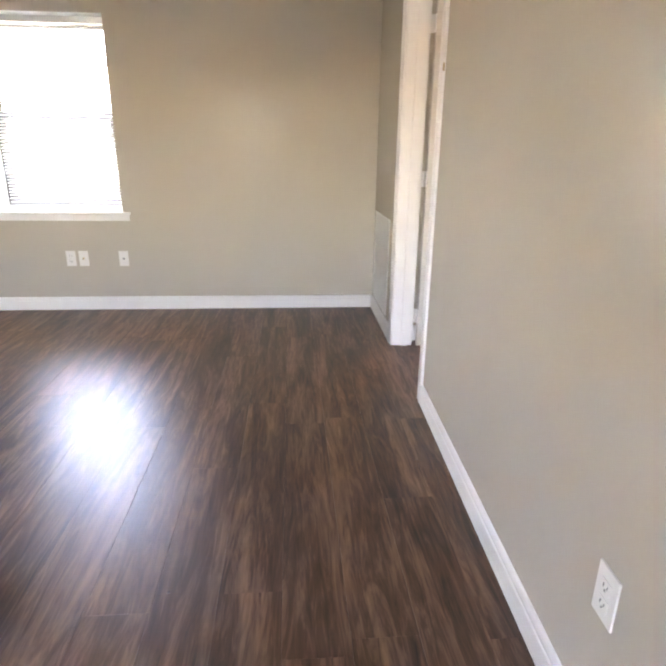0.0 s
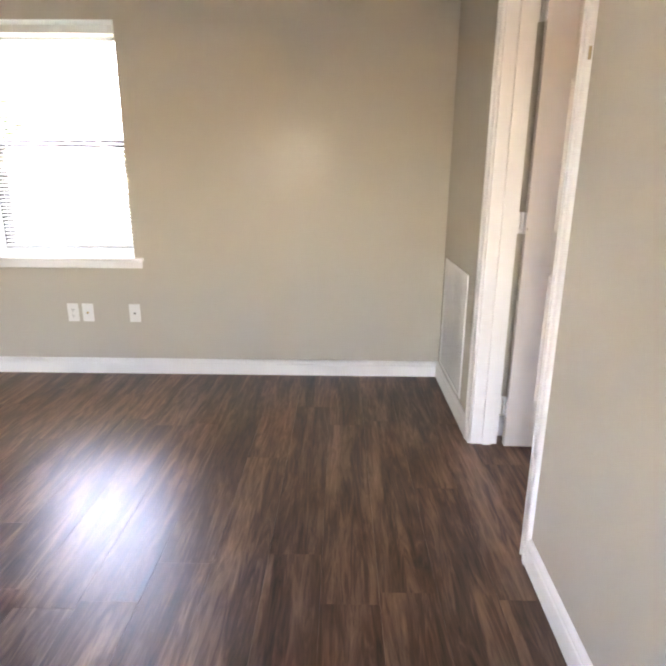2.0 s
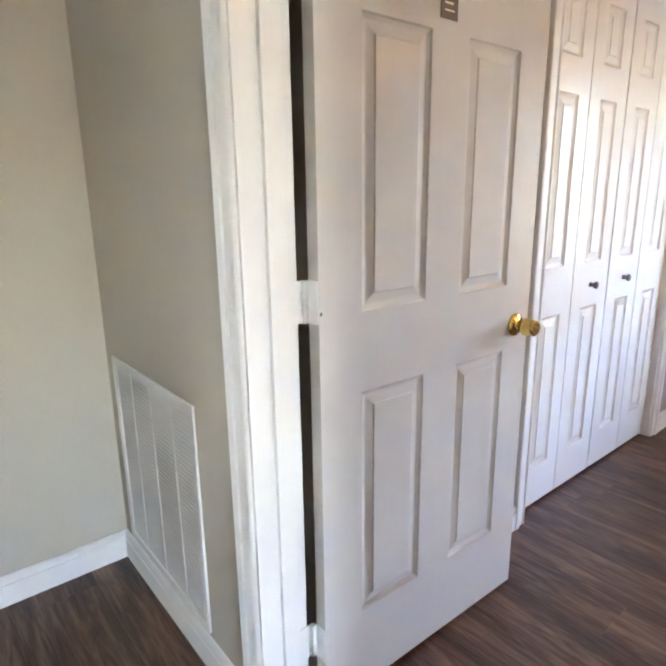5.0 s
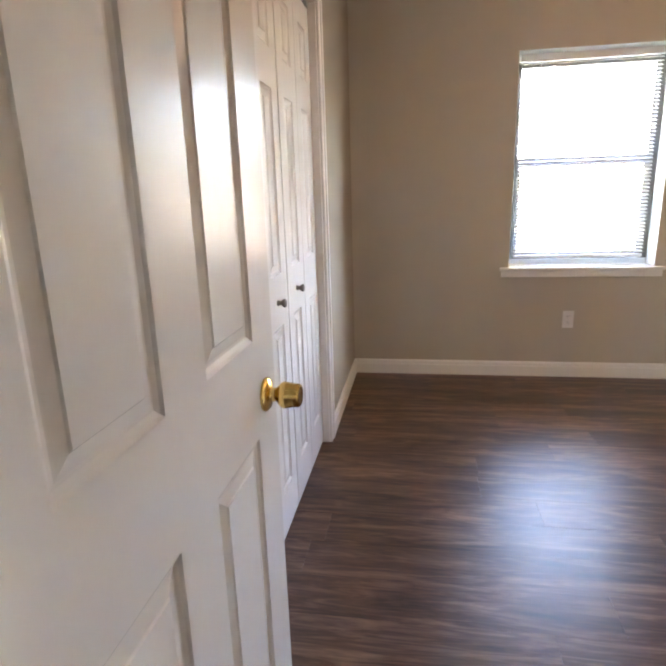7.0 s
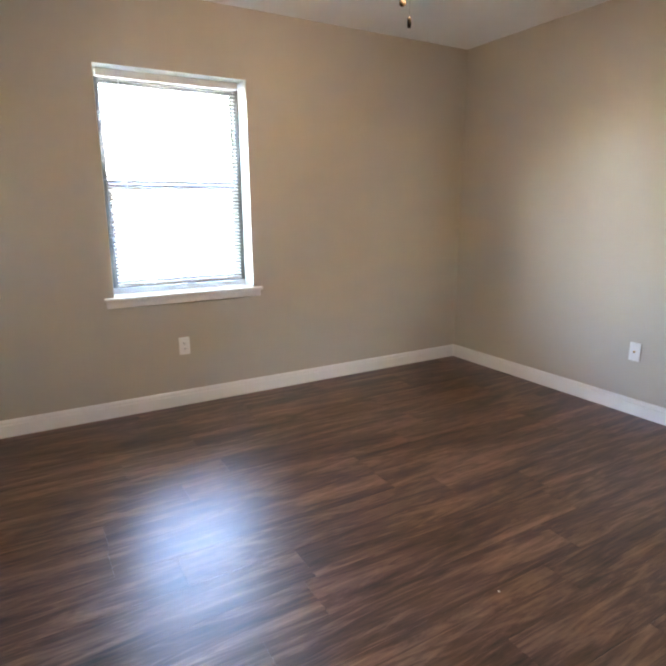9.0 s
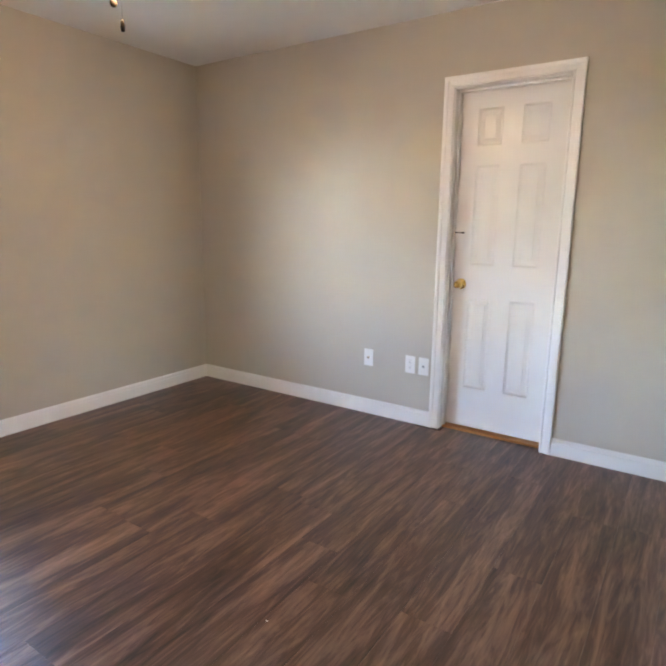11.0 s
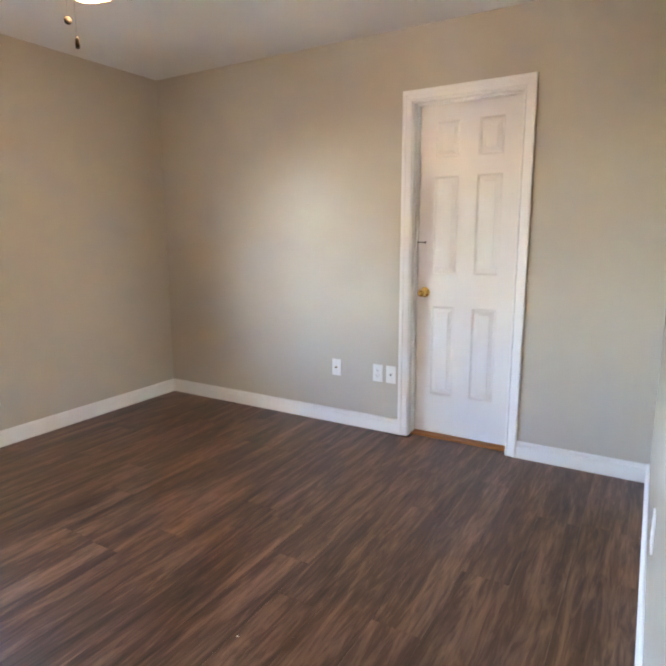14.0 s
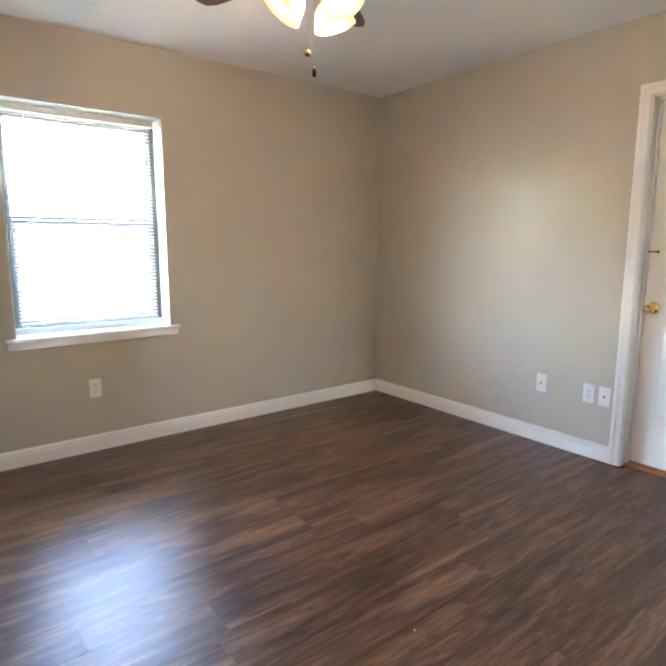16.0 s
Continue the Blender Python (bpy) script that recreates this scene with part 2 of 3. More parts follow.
def baseboard(name, runs):
    """runs: (axis, fixed, side, from, to); a moulded board, thicker below."""
    bm = bmesh.new()
    prof = [(0, 0), (0.0145, 0), (0.0145, 0.068), (0.0135, 0.071), (0.0105, 0.0735), (0.0105, 0.078), (0.0125, 0.081), (0.0120, 0.088), (0.0085, 0.096), (0.005, 0.100), (0, 0.101)]
    for axis, fixed, side, a, b in runs:
        ends = []
        for u in (a, b):
            ends.append([bm.verts.new((u, fixed + side * d, z) if axis == "x" else (fixed + side * d, u, z)) for d, z in prof])
        n = len(prof)
        for k in range(n):
            bm.faces.new((ends[0][k], ends[0][(k + 1) % n], ends[1][(k + 1) % n], ends[1][k]))
        bm.faces.new(ends[0])
        bm.faces.new(ends[1][::-1])
    ob = lean(finish(name, bm, TRIM))
    return structure(ob, "white painted baseboard along the wall", "baseboard")


CAS = 0.062
baseboard("baseboard_1", [("x", NY, -1, WX, PX0), ("y", PX0, -1, JAMB_A + CAS + 0.005, NY), ("y", PX0, -1, SY, JAMB_B - CAS - 0.005),
                          ("y", WX, 1, SY, NY), ("x", SY, 1, WX, PX0)])
baseboard("baseboard_2", [("y", EX, -1, DY, CY), ("x", CY, -1, CX1 + 0.075, EX), ("x", CY, -1, PX1, CX0 - 0.075),
                          ("x", DY, 1, DX1 + CAS + 0.005, EX), ("x", DY, 1, PX1, DX0 - CAS - 0.005),
                          ("y", PX1, 1, DY, JAMB_B - CAS - 0.005)])


def casing(name, m, x0, x1, top, width=CAS, r=0.005):
    """Moulded trim round an opening, on a wall whose face is y = 0 and looks to -y."""
    bm = bmesh.new()
    w = width
    prof = [(0, 0), (0, 0.006), (0.002, 0.0105), (0.005, 0.0125), (0.008, 0.0110), (0.010, 0.0070), (0.013, 0.0065), (0.018, 0.0090),
            (w * 0.58, 0.0115), (w * 0.62, 0.0160), (w * 0.85, 0.0180), (w - 0.004, 0.0175), (w - 0.001, 0.0150), (w, 0.011), (w, 0)]
    rings = []
    for d, dep in prof:
        a, b, c = x0 - r - d, x1 + r + d, top + r + d
        rings.append([bm.verts.new(p) for p in ((a, -dep, 0), (a, -dep, c), (b, -dep, c), (b, -dep, 0))])
    for p, q in zip(rings, rings[1:] + rings[:1]):
        for k in range(3):
            bm.faces.new((p[k], p[k + 1], q[k + 1], q[k]))
    for k in (0, 3):
        bm.faces.new([ring[k] for ring in rings])
    ob = finish(name, bm, TRIM, at=m)
    return structure(ob, "white painted moulded trim round the opening", "trim")


def jamb(name, m, x0, x1, top, depth, stop):
    """Lining of an opening with door stops, its front edge at y = 0 and going to +y."""
    bm = bmesh.new()
    box(bm, x0 - 0.019, 0.001, 0, x0, depth - 0.001, top)
    box(bm, x1, 0.001, 0, x1 + 0.019, depth - 0.001, top)
    box(bm, x0 - 0.019, 0.001, top, x1 + 0.019, depth - 0.001, top + 0.019)
    s0, s1 = stop
    if s1 > s0:
        box(bm, x0, s0, 0, x0 + 0.011, s1, top - 0.011)
        box(bm, x1 - 0.011, s0, 0, x1, s1, top - 0.011)
        box(bm, x0, s0, top - 0.011, x1, s1, top)
    return structure(finish(name, bm, TRIM, bevel=0.0015, at=m), "white painted door lining", "trim")


TOP = 2.036
structure(boxes("trim_chip", material("bare_wood_chip", (0.48, 0.38, 0.24), 0.7), [(-0.0120, -1.7722, 1.512, -0.004, -1.7695, 1.543)], bevel=0.001),
          "tan bare wood showing at a chip in the trim", "paint chip")
to_room1 = pose(PX0, 0, 0, 0, 0, -90)     # local x runs to -y of the world, local -y to -x
casing("trim_doorway_1", to_room1, -JAMB_A, -JAMB_B, TOP)
jamb("trim_doorway_lining", to_room1, -JAMB_A, -JAMB_B, TOP, PX1 - 0.002, (0.055, 0.097))
casing("trim_doorway_2", pose(PX1, 0, 0, 0, 0, 90), JAMB_B, JAMB_A + 0.045, TOP, 0.048)
casing("trim_closet", pose(0, CY, 0), CX0, CX1, 2.04, 0.07)
jamb("trim_closet_lining", pose(0, CY, 0), CX0, CX1, 2.04, 0.115, (0, 0))
casing("trim_narrow_door", pose(0, DY, 0, 0, 0, 180), -DX1, -DX0, TOP)
jamb("trim_narrow_door_lining", pose(0, DY, 0, 0, 0, 180), -DX1, -DX0, TOP, 0.125, (0.052, 0.084))
structure(boxes("threshold", OAK, [(DX0, DY - 0.125, -0.003, DX1, DY - 0.045, 0.013)], bevel=0.004), "orange stained oak threshold under the narrow door", "threshold")


# ---- doors ----
def panel_slab(name, w, h, th, cols, rows, mat, parent=None, at=None):
    """A moulded panel door leaf: x 0..w, z 0..h, face at y = 0, body to +y."""
    xs = sorted({0, w, *(v for c in cols for v in c)})
    zs = sorted({0, h, *(v for r in rows for v in r)})
    bm = bmesh.new()
    v = {(i, j, k): bm.verts.new((x, th * k, z)) for i, x in enumerate(xs) for j, z in enumerate(zs) for k in (0, 1)}
    panels = []
    nx, nz = len(xs) - 1, len(zs) - 1
    for i in range(nx):
        for j in range(nz):
            for k in (0, 1):
                q = [v[i, j, k], v[i + 1, j, k], v[i + 1, j + 1, k], v[i, j + 1, k]]
                f = bm.faces.new(q if k == 0 else q[::-1])
                if (xs[i], xs[i + 1]) in cols and (zs[j], zs[j + 1]) in rows:
                    panels.append(f)
    for i in range(nx):
        bm.faces.new((v[i, 0, 0], v[i, 0, 1], v[i + 1, 0, 1], v[i + 1, 0, 0]))
        bm.faces.new((v[i, nz, 0], v[i + 1, nz, 0], v[i + 1, nz, 1], v[i, nz, 1]))
    for j in range(nz):
        bm.faces.new((v[0, j, 0], v[0, j + 1, 0], v[0, j + 1, 1], v[0, j, 1]))
        bm.faces.new((v[nx, j, 0], v[nx, j, 1], v[nx, j + 1, 1], v[nx, j + 1, 0]))
    bmesh.ops.recalc_face_normals(bm, faces=list(bm.faces))
    for wide, deep in ((0.004, -0.0040), (0.008, -0.0035), (0.005, 0.0), (0.019, 0.0045), (0.0025, 0.0025)):
        bmesh.ops.inset_individual(bm, faces=panels, thickness=wide, depth=deep, use_even_offset=True)
    return finish(name, bm, mat, parent, at=at)


KNOB = [(0.0, 0.0), (0.033, 0.0), (0.033, 0.004), (0.028, 0.009), (0.016, 0.011), (0.0135, 0.015), (0.0135, 0.024), (0.019, 0.028),
        (0.0245, 0.033), (0.0258, 0.038), (0.0250, 0.044), (0.0225, 0.058), (0.0222, 0.066), (0.0195, 0.069), (0.0150, 0.0685), (0.0060, 0.0675), (0.0, 0.0675)]


def door_knob(parent, x, z, y, sign):
    """sign -1: on the face that looks to -y; +1: on the other."""
    return lathe("knob", BRASS, KNOB, parent, at=pose(x, y, z, 90 if sign < 0 else -90))


ROWS = [(0.230, 0.812), (0.998, 1.588), (1.700, 1.905)]


def hinge(parent, z, mat):
    """A butt hinge at the hung edge: knuckles, and a leaf on each side."""
    h = boxes("hinge", mat, [(-0.002, 0.002, z - 0.045, 0.0005, 0.035, z + 0.045), (-0.048, 0.0405, z - 0.045, -0.019, 0.0425, z + 0.045),
                             (-0.020, 0.0385, z - 0.045, -0.012, 0.0405, z + 0.045), (-0.010, 0.033, z - 0.045, -0.001, 0.035, z + 0.045)], parent)
    bm = bmesh.new()
    for k in range(1, 5):
        bmesh.ops.create_cone(bm, cap_ends=True, segments=12, radius1=0.007, radius2=0.007, depth=0.0166,
                              matrix=Matrix.Translation((-0.011, 0.037, z - 0.036 + 0.018 * k)))
    bmesh.ops.create_cone(bm, cap_ends=True, segments=8, radius1=0.003, radius2=0.003, depth=0.09, matrix=Matrix.Translation((-0.011, 0.037, z)))
    finish("knuckle", bm, mat, h)
    return h


# the open door between the rooms
W = 0.762
open_door = empty("open_door", pose(0.149, -0.964, 0.012, 0, 0, -1.2))
panel_slab("leaf", W, 2.018, 0.035, [(0.116, 0.318), (0.442, 0.645)], ROWS, DOOR_SHADED, open_door)
door_knob(open_door, W - 0.065, 0.880, 0.0, -1)
door_knob(open_door, W - 0.065, 0.880, 0.035, 1)
boxes("latch_plate", BRASS, [(W, 0.006, 0.852, W + 0.0015, 0.029, 0.908)], open_door)
for z in (0.19, 1.03, 1.84):
    hinge(open_door, z, TRIM)
boxes("screw_mark", DARK, [(0.003, -0.0006, 1.004, 0.007, 0.0005, 1.011)], open_door)
tagged(open_door, "white six-panel interior door standing wide open, brass knob", "door")
sticker = empty("door_sticker", pose(0.149, -0.964, 0.012, 0, 0, -1.2))
boxes("plate", material("dark_brown_sticker", (0.03, 0.02, 0.015), 0.4), [(0.340, -0.0016, 1.612, 0.396, -0.0002, 1.668)], sticker)
boxes("mark", NICKEL, [(0.352, -0.0022, 1.628, 0.384, -0.0017, 1.631), (0.352, -0.0022, 1.642, 0.380, -0.0017, 1.646)], sticker)
tagged(sticker, "small dark brown sticker on the open door", "sticker")

# the narrow door
narrow = empty("narrow_door", pose(DX1 - 0.003, DY - 0.0865, 0.022, 0, 0, 180))
panel_slab("leaf", 0.610, 2.008, 0.035, [(0.107, 0.250), (0.360, 0.503)], [(0.255, 0.822), (1.022, 1.598), (1.706, 1.910)], DOOR, narrow)
narrow.matrix_basis = pose(DX1 - 0.003, DY - 0.0865, 0.022, 0, 0, 180)
door_knob(narrow, 0.058, 0.905, 0.0, -1)
tagged(narrow, "closed white six-panel narrow door with brass knob", "door")
hook = empty("door_hook", pose(DX1 - 0.003, DY - 0.0865, 1.235, 0, 0, 180))
boxes("bar", BRONZE, [(0.006, -0.014, -0.003, 0.060, -0.008, 0.003)], hook, 0.0015)
boxes("eye", BRONZE, [(0.052, -0.010, -0.006, 0.060, 0.001, 0.006)], hook, 0.0015)
boxes("screw_eye", BRONZE, [(-0.003, -0.014, -0.005, 0.008, -0.006, 0.005)], hook, 0.0015)
tagged(hook, "small dark metal hook latch on the narrow door", "latch")

# closet doors
LEAF_W = (CX1 - CX0) / 4
B_ROWS = [(0.170, 0.790), (0.975, 1.583), (1.703, 1.905)]
for side in (0, 1):
    bifold = empty("bifold_door", pose(CX0 + side * 2 * LEAF_W + (0.003 if side else -0.003), CY + 0.036, 0.012))
    for k in (0, 1):
        panel_slab("leaf", LEAF_W - 0.004, 2.005, 0.033, [(0.082, LEAF_W - 0.082)], B_ROWS, DOOR, bifold, pose(0.002 + k * LEAF_W, 0, 0))
    lathe("knob", GREY, [(0, 0), (0.011, 0), (0.009, 0.006), (0.007, 0.012), (0.014, 0.020), (0.016, 0.026), (0.011, 0.031), (0, 0.032)],
          bifold, 20, pose(LEAF_W * (1.5 if side == 0 else 0.5), 0, 0.880, 90))
    tagged(bifold, "white panelled bifold closet door, closed, small grey knob", "closet door", "closet doors")
track = boxes("closet_track", GREY, [(CX0 + 0.002, CY + 0.034, 2.021, CX1 - 0.002, CY + 0.070, 2.039)])
tagged(track, "dark metal track over the closet doors", "track", kind="structure")


# ---- windows and blinds ----
def window(name, m, hw=0.435):
    """Opening from x -hw to hw on a wall face y = 0, outside towards +y."""
    root = empty(name, m)
    structure(root, "grey aluminium single-hung window in a white reveal", "window")
    e = 0.003
    boxes("reveal", REVEAL, [(-hw, 0.001, SILL, -hw + e, T, HEAD), (hw - e, 0.001, SILL, hw, T, HEAD), (-hw + e, 0.001, HEAD - e, hw - e, T, HEAD)], root)
    boxes("sill", TRIM, [(-hw - 0.055, -0.032, SILL - 0.020, hw + 0.055, 0.0, SILL), (-hw + 0.001, 0.0, SILL - 0.020, hw - 0.001, T, SILL)], root, 0.004)
    boxes("apron", TRIM, [(-hw - 0.045, -0.014, SILL - 0.064, hw + 0.045, -0.001, SILL - 0.021)], root, 0.003)
    f, y0, y1 = 0.036, 0.145, 0.197
    hw2, zb, zt, mid = hw - e, SILL, HEAD - e, 1.400
    boxes("frame", REVEAL, [(-hw2, y0, zt - f, hw2, y1, zt), (-hw2, y0, zb, hw2, y1, zb + f)], root, 0.003)
    boxes("track", TRACK_SHADED, [(-hw2, y0, zb + f, -hw2 + f, y1, zt - f), (hw2 - f, y0, zb + f, hw2, y1, zt - f)], root, 0.002)
    s, i = 0.034, hw2 - f
    boxes("lower_sash", VINYL, [(-i, 0.150, zb + f, -i + s, 0.170, mid + 0.028), (i - s, 0.150, zb + f, i, 0.170, mid + 0.028),
                                (-i + s, 0.150, zb + f, i - s, 0.170, zb + f + 0.045), (-i + s, 0.150, mid - 0.026, i - s, 0.170, mid + 0.028)], root, 0.003)
    u = 0.014
    boxes("upper_sash", VINYL, [(-i, 0.172, mid - 0.02, -i + u, 0.192, zt - f), (i - u, 0.172, mid - 0.02, i, 0.192, zt - f),
                                (-i + u, 0.172, zt - f - s, i - u, 0.192, zt - f), (-i + u, 0.172, mid - 0.02, i - u, 0.192, mid + 0.024)], root, 0.003)
    for nm, y, e, a, b in (("lower_pane", 0.158, s, zb + f + 0.045, mid - 0.026), ("upper_pane", 0.180, u, mid + 0.024, zt - f - s)):
        pane = boxes(nm, GLASS, [(-i + e, y, a, i - e, y + 0.004, b)], root)
        pane.visible_shadow = False
    return root


def blind(m):
    """A raised-slat mini blind hung in a window's reveal, slats open."""
    w = 0.400
    root = empty("window_blind", m)
    tagged(root, "white horizontal mini blind lowered with slats open", "blind", "window blinds")
    boxes("headrail", SLAT, [(-w - 0.02, 0.087, HEAD - 0.048, w + 0.02, 0.127, HEAD - 0.006)], root, 0.003)
    boxes("bottom_rail", SLAT, [(-w, 0.096, SILL + 0.048, w, 0.120, SILL + 0.068)], root, 0.004)
    bm = bmesh.new()
    n = 4
    ys = [-0.0125 + 0.025 * k / n for k in range(n + 1)]
    prof = [(y, 0.0022 * (1 - (y / 0.0125) ** 2)) for y in ys]
    loops = [[bm.verts.new((x, y, z + d)) for d in (0.0, 0.0009) for y, z in prof] for x in (-w, w)]
    a, b = loops
    k = n + 1
    for q in range(n):
        bm.faces.new((a[q], a[q + 1], b[q + 1], b[q]))
        bm.faces.new((a[k + q], b[k + q], b[k + q + 1], a[k + q + 1]))
    bm.faces.new((a[0], b[0], b[k], a[k]))
    bm.faces.new((a[n], a[k + n], b[k + n], b[n]))
    first = finish("slat", bm, SLAT, root)
    count = 53
    z0, z1 = SILL + 0.085, HEAD - 0.062
    for j in range(count):
        s = first if j == 0 else new("slat", first.data)
        s.parent = root
        s.matrix_basis = pose(0, 0.108, z0 + (z1 - z0) * j / (count - 1), 24)
    bm = bmesh.new()
    for x in (-0.27, 0.27):
        for y in (0.0955, 0.1205):
            box(bm, x - 0.0006, y - 0.0006, SILL + 0.06, x + 0.0006, y + 0.0006, HEAD - 0.04)
    finish("cord", bm, SLAT, root)
    bm = bmesh.new()
    bmesh.ops.create_cone(bm, cap_ends=True, segments=8, radius1=0.0035, radius2=0.0035, depth=0.62, matrix=Matrix.Translation((-0.30, 0.083, HEAD - 0.36)))
    finish("wand", bm, SLAT, root)
    return root


AT_A = pose(-2.318, NY, 0)
AT_B = pose(EX, -2.291, 0, 0, 0, -90)
window("window_1", AT_A)
window("window_2", AT_B, 0.446)
window("window_3", pose(-1.5, SY, 0, 0, 0, 180), 0.54)
blind(AT_A)
blind(AT_B)


# ---- wall fittings ----
def plate(name, m, kind, label):
    """A wall plate on a face y = 0 that looks to -y."""
    root = empty(name, m)
    w, h = 0.035, 0.0575
    boxes("cover", PLATE, [(-w, -0.006, -h, w, -0.0005, h)], root, 0.0022)
    if kind == "duplex":
        for z in (-0.0195, 0.0195):
            boxes("socket", PLATE, [(-0.0165, -0.0085, z - 0.0135, 0.0165, -0.0055, z + 0.0135)], root, 0.0015)
            boxes("slot", DARK, [(-0.0075, -0.0089, z - 0.003, -0.0055, -0.0084, z + 0.006), (0.0055, -0.0089, z - 0.003, 0.0075, -0.0084, z + 0.005),
                                 (-0.002, -0.0089, z - 0.010, 0.002, -0.0084, z - 0.006)], root)
    elif kind == "coax":
        lathe("jack", BRASS, [(0, 0), (0.0065, 0), (0.0065, 0.003), (0.0046, 0.004), (0.0046, 0.011), (0, 0.011)], root, 12, pose(0, -0.0055, 0, 90))
    else:
        boxes("jack", PLATE, [(-0.010, -0.0085, -0.010, 0.010, -0.0055, 0.010)], root, 0.001)
        boxes("slot", DARK, [(-0.006, -0.0089, -0.006, 0.006, -0.0084, 0.005)], root)
    for z in ((-0.042, 0.042) if kind != "duplex" else (0.0,)):
        lathe("screw", PLATE, [(0, 0), (0.0035, 0), (0.003, 0.0012), (0, 0.0014)], root, 10, pose(0, -0.0057, z, 90))
    return tagged(root, label, "outlet" if kind == "duplex" else "wall jack", "wall plates")


plate("wall_outlet", pose(-2.302, NY, 0.399), "duplex", "white duplex outlet on the greige wall under the window")
plate("cable_jack", pose(-2.209, NY, 0.399), "coax", "white wall plate with a cable jack beside the outlet")
plate("phone_jack", pose(-1.914, NY, 0.398), "phone", "white wall plate with a phone jack under the window")
plate("wall_outlet", pose(slant(PX0, -3.41), -3.410, 0.397, 0, 0, -91.6), "duplex", "white duplex outlet low on the greige partition wall")
plate("wall_outlet", pose(EX, -2.242, 0.397, 0, 0, -90), "duplex", "white duplex outlet on the wall below the window")
plate("cable_jack", pose(2.008, DY, 0.394, 0, 0, 180), "coax", "white wall plate with a cable jack on the greige wall")
plate("wall_outlet", pose(1.697, DY, 0.392, 0, 0, 180), "duplex", "white duplex outlet beside the narrow door")
plate("phone_jack", pose(1.603, DY, 0.392, 0, 0, 180), "phone", "white wall plate with a phone jack beside the narrow door")
plate("wall_outlet", pose(PX1, -3.20, 0.42, 0, 0, 90), "duplex", "white duplex outlet low on the partition wall")

switch = empty("light_switch", pose(PX1, -2.056, 1.201, 0, 0, 90))
boxes("base", NICKEL, [(-0.036, -0.004, -0.0535, 0.036, -0.0005, 0.0535)], switch, 0.001)
boxes("body", NICKEL, [(-0.033, -0.012, -0.052, 0.033, -0.0042, 0.052)], switch, 0.0015)
boxes("cover", NICKEL, [(-0.035, -0.016, -0.053, 0.035, -0.0122, 0.053)], switch, 0.001)
boxes("top_slot", DARK, [(-0.020, -0.011, 0.0521, 0.026, -0.006, 0.0527)], switch)
boxes("toggle", NICKEL, [(-0.006, -0.022, -0.018, 0.006, -0.0162, 0.016)], switch, 0.0015)
tagged(switch, "satin nickel surface-mounted light switch on the wall", "light switch")


def return_vent(m, w, h):
    root = empty("return_vent", m)
    b = 0.024
    boxes("frame", TRIM, [(0, -0.008, 0, b, -0.0005, h), (w - b, -0.008, 0, w, -0.0005, h), (b, -0.008, 0, w - b, -0.0005, b), (b, -0.008, h - b, w - b, -0.0005, h)], root, 0.002)
    boxes("back", TRIM, [(b, -0.0015, b, w - b, -0.0005, h - b)], root)
    boxes("rib", TRIM, [(w * k / 4 - 0.004, -0.0045, b, w * k / 4 + 0.004, -0.0015, h - b) for k in (1, 2, 3)], root)
    bm = bmesh.new()
    box(bm, b, -0.0068, -0.0045, w - b, -0.0058, 0.0045)
    bmesh.ops.rotate(bm, verts=list(bm.verts), cent=(0, -0.0063, 0), matrix=Matrix.Rotation(radians(30), 3, "X"))
    first = finish("louver", bm, TRIM, root)
    n = 44
    for k in range(n):
        o = first if k == 0 else new("louver", first.data)
        o.parent = root
        o.matrix_basis = pose(0, 0, b + 0.007 + (h - 2 * b - 0.014) * k / (n - 1))
    for x, z in ((0.012, 0.1), (0.012, h - 0.1), (w - 0.012, 0.1), (w - 0.012, h - 0.1)):
        lathe("screw", TRIM, [(0, 0), (0.004, 0), (0.003, 0.0015), (0, 0.0017)], root, 10, pose(x, -0.0078, z, 90))
    return tagged(root, "white painted louvered return air vent above the baseboard", "air vent")


return_vent(pose(PX0, -0.075, 0.118, 0, 0, -90), 0.585, 0.652)


